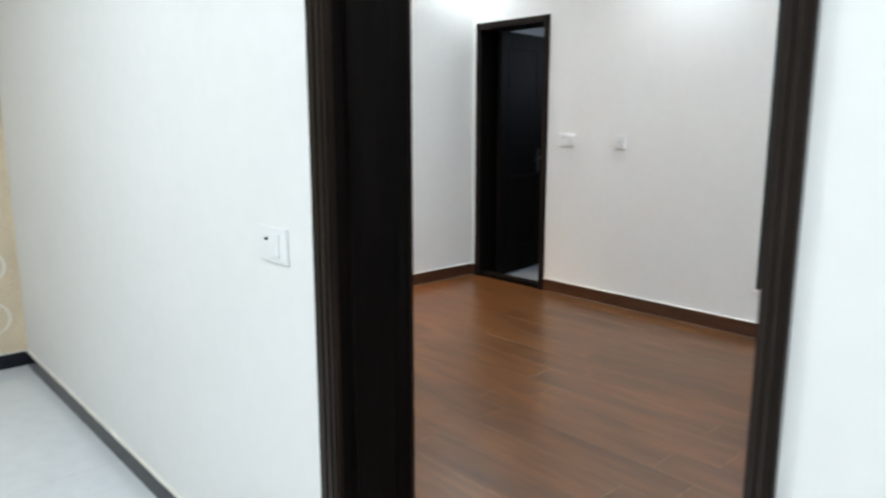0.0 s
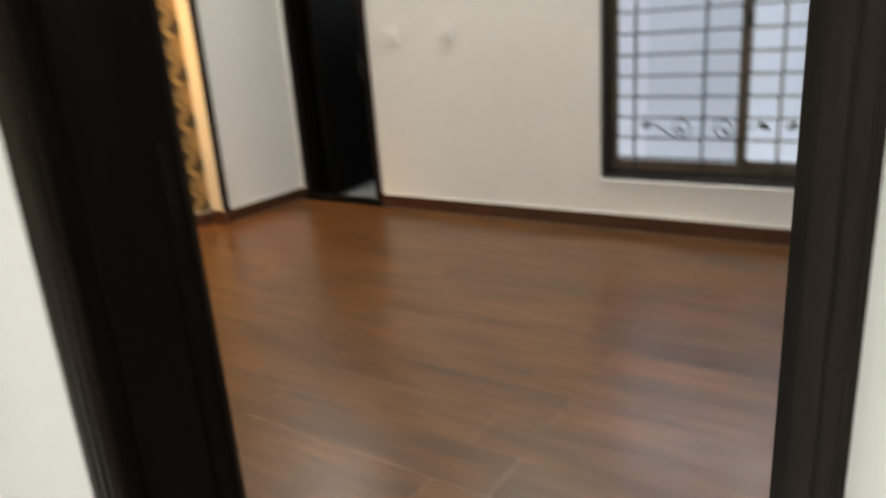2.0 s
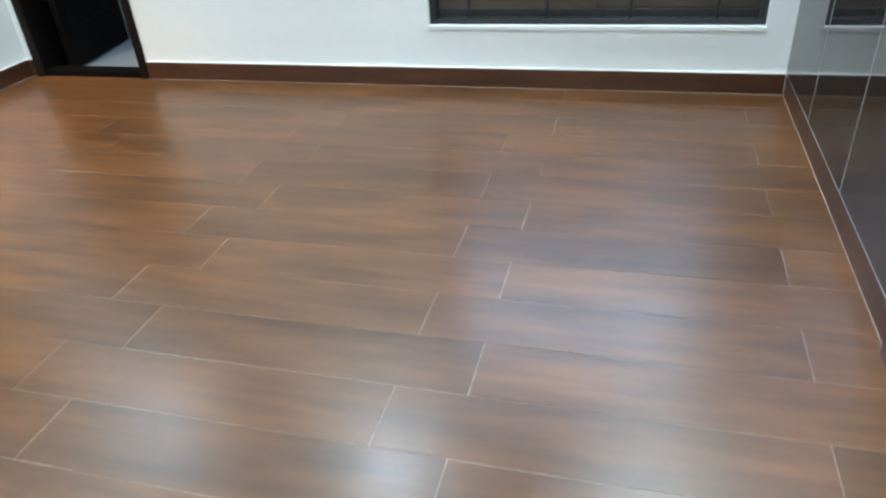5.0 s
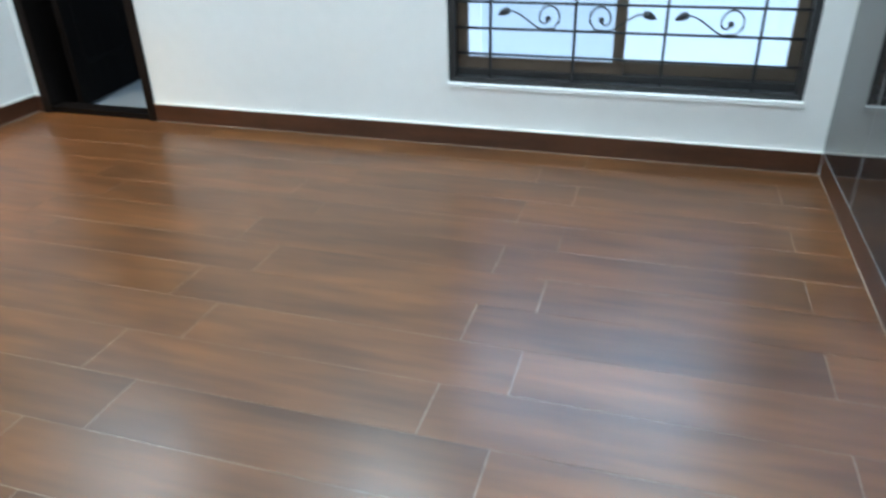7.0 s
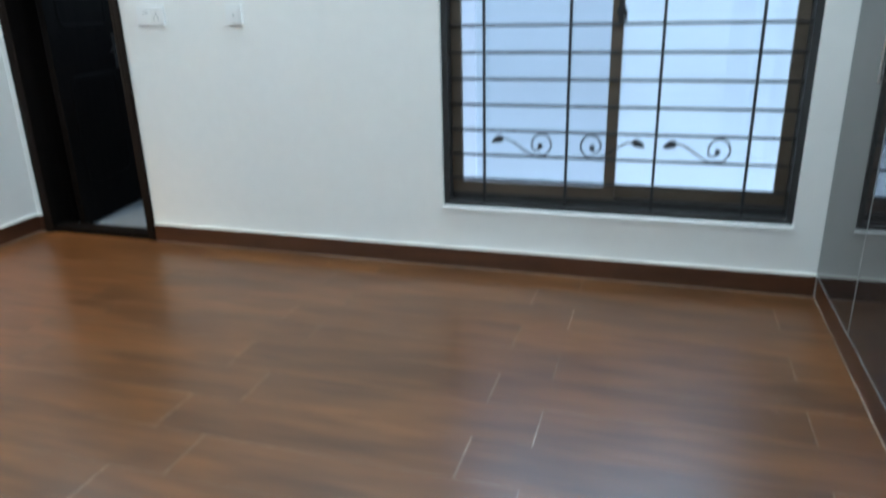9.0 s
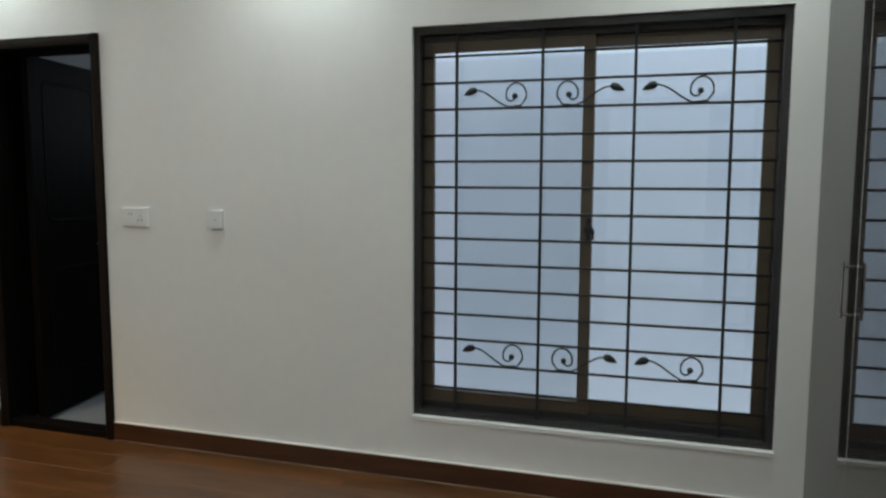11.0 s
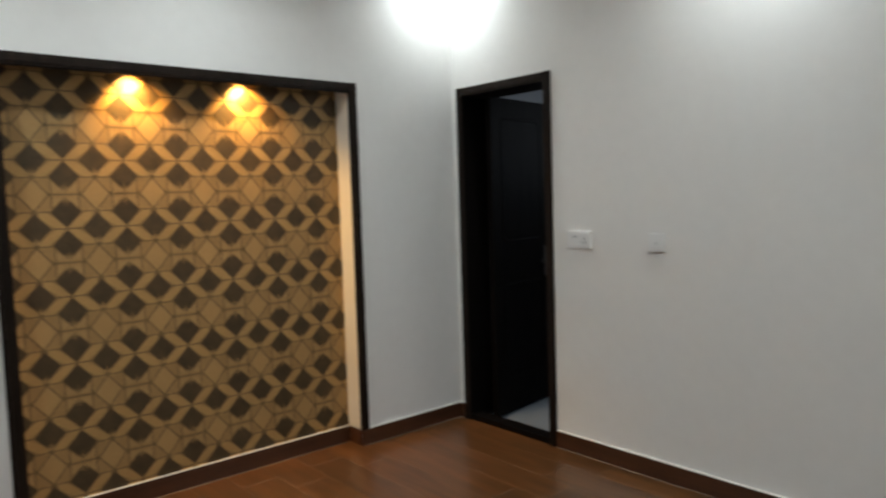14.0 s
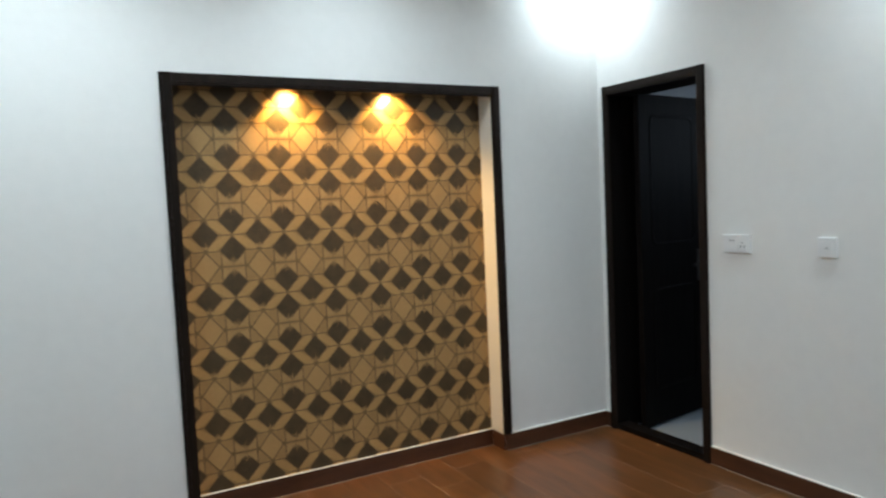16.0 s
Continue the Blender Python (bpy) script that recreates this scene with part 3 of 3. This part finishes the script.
def grille():
    g = thing("window_grille", "black wrought iron window grille with scrolls and leaves", "window grille", ((WX0 + WX1) / 2, 0.03, WZ0))
    inv = g.matrix_world.inverted()

    def add(name, bm, label="", smooth=True):
        ob = part(name, bm, IRON, g, label, smooth)
        ob.matrix_parent_inverse = inv

    y = 0.060
    step = (2.023 - 0.453) / 13
    for i in range(14):
        z = 0.453 + i * step
        add("cross_bar", rod(bmesh.new(), (WX0 + 0.028, y, z), (WX1 - 0.028, y, z), 0.0062, 8))
    uprights = (2.822, 3.219, 3.619, 4.012)
    for x in uprights:
        add("upright_bar", boxes((x - 0.0065, x + 0.0065, y - 0.018, y - 0.006, WZ0 + 0.026, WZ1 - 0.030), bevel=0.001), smooth=False)
    for row in (1, 11):
        zm = 0.453 + (row + 0.5) * step
        for x0, x1, flip in ((uprights[0], uprights[1], 1), (uprights[1], uprights[2], -1), (uprights[2], uprights[3], 1)):
            cx, s = (x0 + x1) / 2, flip
            w = x1 - x0
            ball = Vector((cx + s * w * (0.195 if s > 0 else 0.225), y, zm + 0.004))
            pts = []
            turns = 36
            for k in range(turns + 1):
                a = radians(250 - 10 * k * 1.42)
                r = 0.006 + 0.046 * min(1, k / turns * 1.15) ** 0.9
                pts.append((ball.x + 0.004 * s * k / turns + s * r * math.cos(a) * -1, y, ball.z - 0.004 + r * math.sin(a)))
            end = Vector(pts[-1])
            tail = []
            a0, a1 = Vector((ball.x - s * 0.02, y, zm - 0.057)), Vector((cx - s * w * (0.265 if s > 0 else 0.235), y, zm + 0.022))
            tail += [(ball.x + s * 0.046, y, ball.z - 0.02), (ball.x + s * 0.022, y, zm - 0.050)]
            for k in range(1, 11):
                f = k / 10
                e = f * f * (3 - 2 * f)
                tail.append((a0.x + (a1.x - a0.x) * f, y, a0.z + (a1.z - a0.z) * e))
            ring = [(ball.x + s * 0.046 * math.cos(radians(q)), y, ball.z - 0.006 + (0.052) * math.sin(radians(q))) for q in range(200, -31, -10)]
            inner = [(ball.x + s * (-0.043 + 0.004 * k), y, ball.z - 0.024 - 0.010 * math.sin(k / 9 * math.pi)) for k in range(0, 10)][::-1]
            add("scroll", tube(bmesh.new(), inner + ring + tail, 0.0042, 7), "thin curled iron scroll")
            bm = bmesh.new()
            bmesh.ops.create_uvsphere(bm, u_segments=10, v_segments=8, radius=0.0135, matrix=Matrix.Translation(ball + Vector((-s * 0.006, 0, -0.012))))
            add("scroll_ball", bm, "small round scroll end")
            bm = bmesh.new()
            tip = Vector((a1.x - s * 0.062, y, a1.z - 0.020))
            tube(bm, [a1, a1.lerp(tip, 0.15) + Vector((0, 0, 0.004)), a1.lerp(tip, 0.4) + Vector((0, 0, 0.006)), a1.lerp(tip, 0.7) + Vector((0, 0, 0.003)), tip],
                 lambda k: 0.004 + 0.0145 * math.sin(min(1, k * 1.05 + 0.02) * math.pi) ** 0.8 if k < 0.97 else 0.0015, 8)
            add("leaf", bm, "pointed iron leaf")
    return g


grille()
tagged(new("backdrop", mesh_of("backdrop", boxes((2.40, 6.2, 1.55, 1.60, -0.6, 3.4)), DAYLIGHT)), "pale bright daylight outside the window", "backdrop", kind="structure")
tagged(new("backdrop_corner", mesh_of("backdrop_corner", boxes((2.05, 2.40, 1.52, 1.58, -0.6, 3.4)), DAYLIGHT_NEAR)), "backdrop strip given a brighter daylight glow", "backdrop", kind="structure")
# Added box closes the space between window and backdrop and bounces its glow.
setting("light_well", boxes((2.02, 2.05, 0.23, 1.6, -0.6, 3.4), (6.2, 6.23, 0.23, 1.6, -0.6, 3.4), (2.05, 6.2, 0.23, 1.55, -0.65, -0.6), (2.05, 6.2, 0.23, 1.55, 3.4, 3.43)),
        PAINT, "added white box round the backdrop outside the window", "wall")

# ---- wardrobe ----------------------------------------------------------------


def wardrobe():
    t = thing("wardrobe", "built-in charcoal gloss wardrobe with aluminium edging", "wardrobe", (XR, -0.9, 0))
    inv = t.matrix_world.inverted()

    def add(name, bm, mat, label="", parent=None):
        ob = part(name, bm, mat, parent or t, label)
        if parent is None:
            ob.matrix_parent_inverse = inv
        return ob

    add("carcass", boxes((XR + 0.022, XR + 0.60, -1.883, -0.002, SH + 0.004, CEIL - 0.01)), GAP, "dark wardrobe body")
    add("plinth", boxes((XR + 0.004, XR + 0.03, -1.916, -0.014, 0, SH - 0.001), bevel=0.0015), SKIRT, "brown tile plinth")
    add("grout_line", boxes((XR + 0.0015, XR + 0.006, -1.916, -0.014, -0.001, 0.0012)), GROUT, "pale grout line at the floor")
    add("bottom_edging", boxes((XR - 0.001, XR + 0.018, -1.876, -0.002, SH + 0.0035, SH + 0.0075), bevel=0.001), ALU_EDGE, "pale aluminium bottom strip")
    edges = (-0.004, -0.618, -1.231, -1.844)
    for a, c in zip(edges, edges[1:]):
        for z0, z1, low in ((SH + 0.009, 2.148, True), (2.154, CEIL - 0.02, False)):
            d = add("door", boxes((XR, XR + 0.019, c + 0.004, a - 0.004, z0, z1), bevel=0.0012), GLOSS, "tall gloss door" if low else "upper gloss door")
            add("edge_strip", boxes((XR - 0.001, XR + 0.017, c - 0.0032, c + 0.0032, z0, z1)), ALU_EDGE, "thin aluminium edge", d)
            if low:
                bm = rod(bmesh.new(), (XR - 0.032, c + 0.055, 1.00), (XR - 0.032, c + 0.055, 1.19), 0.006)
                for z in (1.015, 1.175):
                    rod(bm, (XR - 0.032, c + 0.055, z), (XR, c + 0.055, z), 0.005)
                add("handle", bm, CHROME, "chrome bar handle", d)
    add("end_post", boxes((XR - 0.006, XR + 0.022, -1.884, -1.850, SH, CEIL - 0.01), bevel=0.002), ALU, "pale aluminium end post")
    return t


wardrobe()

# ---- switches ----------------------------------------------------------------


def switch_plate(name, label, x0, x1, z0, z1, y, marks, socket=False, out=-1, thick=0.014):
    t = thing(name, label, "socket" if socket else "switch", ((x0 + x1) / 2, y, (z0 + z1) / 2))
    inv = t.matrix_world.inverted()
    ya, yb = sorted((y, y + out * thick))
    plate = part("plate", boxes((x0, x1, ya, yb, z0, z1), bevel=0.003), PLASTIC, t)
    plate.matrix_parent_inverse = inv
    for kind, mx, mz, mw, mh in marks:
        yo, yi = sorted((y + out * thick, y + out * (thick + (0.004 if kind == "rocker" else 0.0015))))
        m = part(kind, boxes((mx - mw / 2, mx + mw / 2, yo, yi, mz - mh / 2, mz + mh / 2), bevel=0.0008), PLASTIC if kind in ("rocker", "module") else PLASTIC_GREY, t)
        m.matrix_parent_inverse = inv
    return t


switch_plate("wall_switch", "white plastic two-gang switch and socket plate", 0.975, 1.138, 1.202, 1.298, 0.0,
             [("module", 1.028, 1.25, 0.058, 0.07), ("module", 1.092, 1.25, 0.058, 0.07), ("pin_hole", 1.081, 1.236, 0.009, 0.013), ("pin_hole", 1.103, 1.236, 0.009, 0.013),
              ("pin_hole", 1.092, 1.258, 0.009, 0.012), ("pin_hole", 1.019, 1.266, 0.009, 0.013), ("pin_hole", 1.037, 1.266, 0.009, 0.013)])
switch_plate("phone_socket", "white plastic single outlet plate", 1.508, 1.596, 1.200, 1.293, 0.0,
             [("module", 1.552, 1.246, 0.05, 0.06), ("pin_hole", 1.553, 1.244, 0.016, 0.008)], True)
switch_plate("lobby_switch", "white plastic switch plate with a regulator", 2.905, 3.045, 1.060, 1.150, YL,
             [("rocker", 2.995, 1.105, 0.03, 0.06), ("module", 2.948, 1.105, 0.055, 0.07), ("knob_mark", 2.946, 1.117, 0.018, 0.010)], thick=0.007)
switch_plate("lobby_socket", "white plastic low socket plate", 2.90, 3.03, 0.295, 0.380, YL, [("module", 2.965, 0.337, 0.06, 0.05)], True)

# ---- ceiling lamps -----------------------------------------------------------


def downlight(x, y, z, radius, glow, group):
    t = thing("ceiling_downlight", "round recessed ceiling downlight, switched on", "downlight", (x, y, z), group=group)
    bm = bmesh.new()
    ring = [(radius, -0.001), (radius * 1.28, -0.001), (radius * 1.25, -0.008), (radius * 1.02, -0.010)]
    for k in range(24):
        a0, a1 = 2 * math.pi * k / 24, 2 * math.pi * (k + 1) / 24
        for (r0, z0), (r1, z1) in zip(ring, ring[1:] + ring[:1]):
            flat(bm, [(r0 * math.cos(a0), r0 * math.sin(a0), z0), (r0 * math.cos(a1), r0 * math.sin(a1), z0), (r1 * math.cos(a1), r1 * math.sin(a1), z1), (r1 * math.cos(a0), r1 * math.sin(a0), z1)])
    bmesh.ops.remove_doubles(bm, verts=bm.verts, dist=0.0001)
    part("trim_ring", bm, PLASTIC, t, "white trim ring")
    part("diffuser", rod(bmesh.new(), (0, 0, -0.001), (0, 0, -0.006), radius, 24), glow, t, "glowing lamp face")
    return t


# Guessed and unseen, added for even light: (3.85, -1.75) and the last two.
for lx, ly, share in ((0.18, -0.24, 0.60), (2.12, -0.24, 1.05), (3.95, -0.24, 1.0), (0.72, -1.75, 1.0), (3.85, -1.75, 1.08),
                      (0.72, -3.15, 1.0), (2.12, -3.15, 0.56), (3.95, -3.15, 0.48)):
    downlight(lx, ly, CEIL, 0.06, LED_GLOW, "room downlights")
    lamp("downlight_beam", "AREA", look((lx, ly, CEIL - 0.012), (lx, ly + 0.0001, 0)), LED_WATTS * share, LED, size=0.12, spread=150)
for ly in (-2.04, -1.46):
    downlight(-0.075, ly, NZ - 0.012, 0.032, WARM_GLOW, "niche spotlights")
    lamp("niche_beam", "SPOT", look((-0.085, ly, NZ - 0.030), (-0.122, ly + 0.02, 2.02)), NICHE_WATTS, WARM, angle=120, blend=1.0, soft=0.012)

# ---- lobby -------------------------------------------------------------------
LX0, LX1, LY0 = 0.0, 6.2, -7.0
setting("lobby_wall_west", boxes((LX0 - 0.2, LX0, LY0, YL, 0, CEIL)), CREAM, "cream wallpapered lobby wall", "wall")


def trellis_paper():
    """White ogee trellis printed on the cream paper."""
    bm = bmesh.new()
    p, q = 0.20, 0.30
    for i in range(10):
        y = YL - 0.16 - i * p
        for s in (-1, 1):
            prev = None
            for k in range(0, 121):
                z = 0.09 + k * 0.02
                phase = z / q * 2 * math.pi
                c = (y + s * p * 0.5 * (0.5 + 0.5 * math.copysign(abs(math.cos(phase)) ** 0.6, math.cos(phase))) * 0.9, z)
                if prev:
                    lx = LX0 + 0.0025 + 0.0012 * s + 0.0006 * (i % 2)
                    flat(bm, [(lx, prev[0] - 0.009, prev[1]), (lx, prev[0] + 0.009, prev[1]), (lx, c[0] + 0.009, c[1]), (lx, c[0] - 0.009, c[1])])
                prev = c
    return setting("lobby_wallpaper_print", bm, CREAM_LINE, "white ogee trellis print on cream wallpaper", "wallpaper")


trellis_paper()
setting("lobby_wall_east", boxes((LX1, LX1 + 0.2, LY0, YL, 0, CEIL)), PAINT, "white painted lobby wall", "wall")
setting("lobby_wall_south", boxes((LX0 - 0.2, LX1 + 0.2, LY0 - 0.2, LY0, 0, CEIL)), PAINT, "white painted lobby wall", "wall")
setting("lobby_ceiling", boxes((LX0 - 0.2, LX1 + 0.2, LY0 - 0.2, YL, CEIL, CEIL + 0.12)), CEILING_PAINT, "white lobby ceiling", "ceiling")
skirting("baseboard_lobby", LX0 + 0.012, DX0 - 0.085, YL - 0.012, YL, BLACK_SKIRT, "black polished skirting in the lobby", 0.085)
skirting("baseboard_lobby_west", LX0, LX0 + 0.012, LY0, YL, BLACK_SKIRT, "black polished skirting in the lobby", 0.085)
skirting("baseboard_lobby_east", DX1 + 0.036, LX1, YL - 0.012, YL, BLACK_SKIRT, "black polished skirting in the lobby", 0.085)
# Made-up lobby lamps, out of view, added to brighten the lobby side.
for lx, ly in ((2.4, -5.2), (4.6, -5.2)):
    downlight(lx, ly, CEIL, 0.10, LED_GLOW, "lobby downlights")
    lamp("lobby_fill_light", "AREA", look((lx, ly, CEIL - 0.012), (lx, ly + 0.0001, 0)), LOBBY_WATTS, LED, size=0.2)

# ---- floors, piece by piece --------------------------------------------------
lobby_floor = setting("lobby_floor", boxes((LX0 - 0.2, LX1 + 0.2, LY0 - 0.2, YL, -0.05, -0.002)), GROUT, "polished white lobby floor tiles", "floor")
tile_mesh = None
for i in range(8):
    for j in range(5):
        x, y = LX0 + 0.4 + i * 0.8, YL - 0.4 - j * 0.8
        if tile_mesh is None:
            tile_mesh = mesh_of("floor_tile", boxes((-0.399, 0.399, -0.399, 0.399, -0.01, 0.0), bevel=0.001), MARBLE)
        ob = new("floor_tile", tile_mesh)
        ob.parent, ob.location = lobby_floor, (x, y, 0)

floor = setting("floor", boxes((-0.40, XR + 0.03, YL, 0.0, -0.05, -0.0007)), GROUT, "glossy brown wood-look plank tiles with pale grout", "floor")
ROW, LONG, JOINT, SEAM = 0.208, 1.021, 0.0028, 0.0026
for r in range(-1, 19):
    y1 = 0.020 - ROW * r
    y0 = max(y1 - ROW, YL)
    y1 = min(y1, 0.0)
    start = (3.140 if r % 2 else 3.332) - 5 * LONG
    x = start
    while x < XR:
        x0, x1 = max(x, -ND), min(x + LONG, XR + 0.022)
        if XR - x1 < 0.05:
            x1 = XR + 0.022
        x += LONG
        if x1 - x0 < 0.03 or y1 - y0 < 0.02:
            continue
        lift = random.uniform(-0.0002, 0.0002)
        bm = boxes((x0 + JOINT / 2, x1 - JOINT / 2, y0 + SEAM * random.uniform(0.2, 0.58), y1 - SEAM * random.uniform(0.2, 0.58), -0.012, lift), bevel=0.0004)
        ob = new("plank", mesh_of("plank", bm, PLANK))
        ob.parent = floor
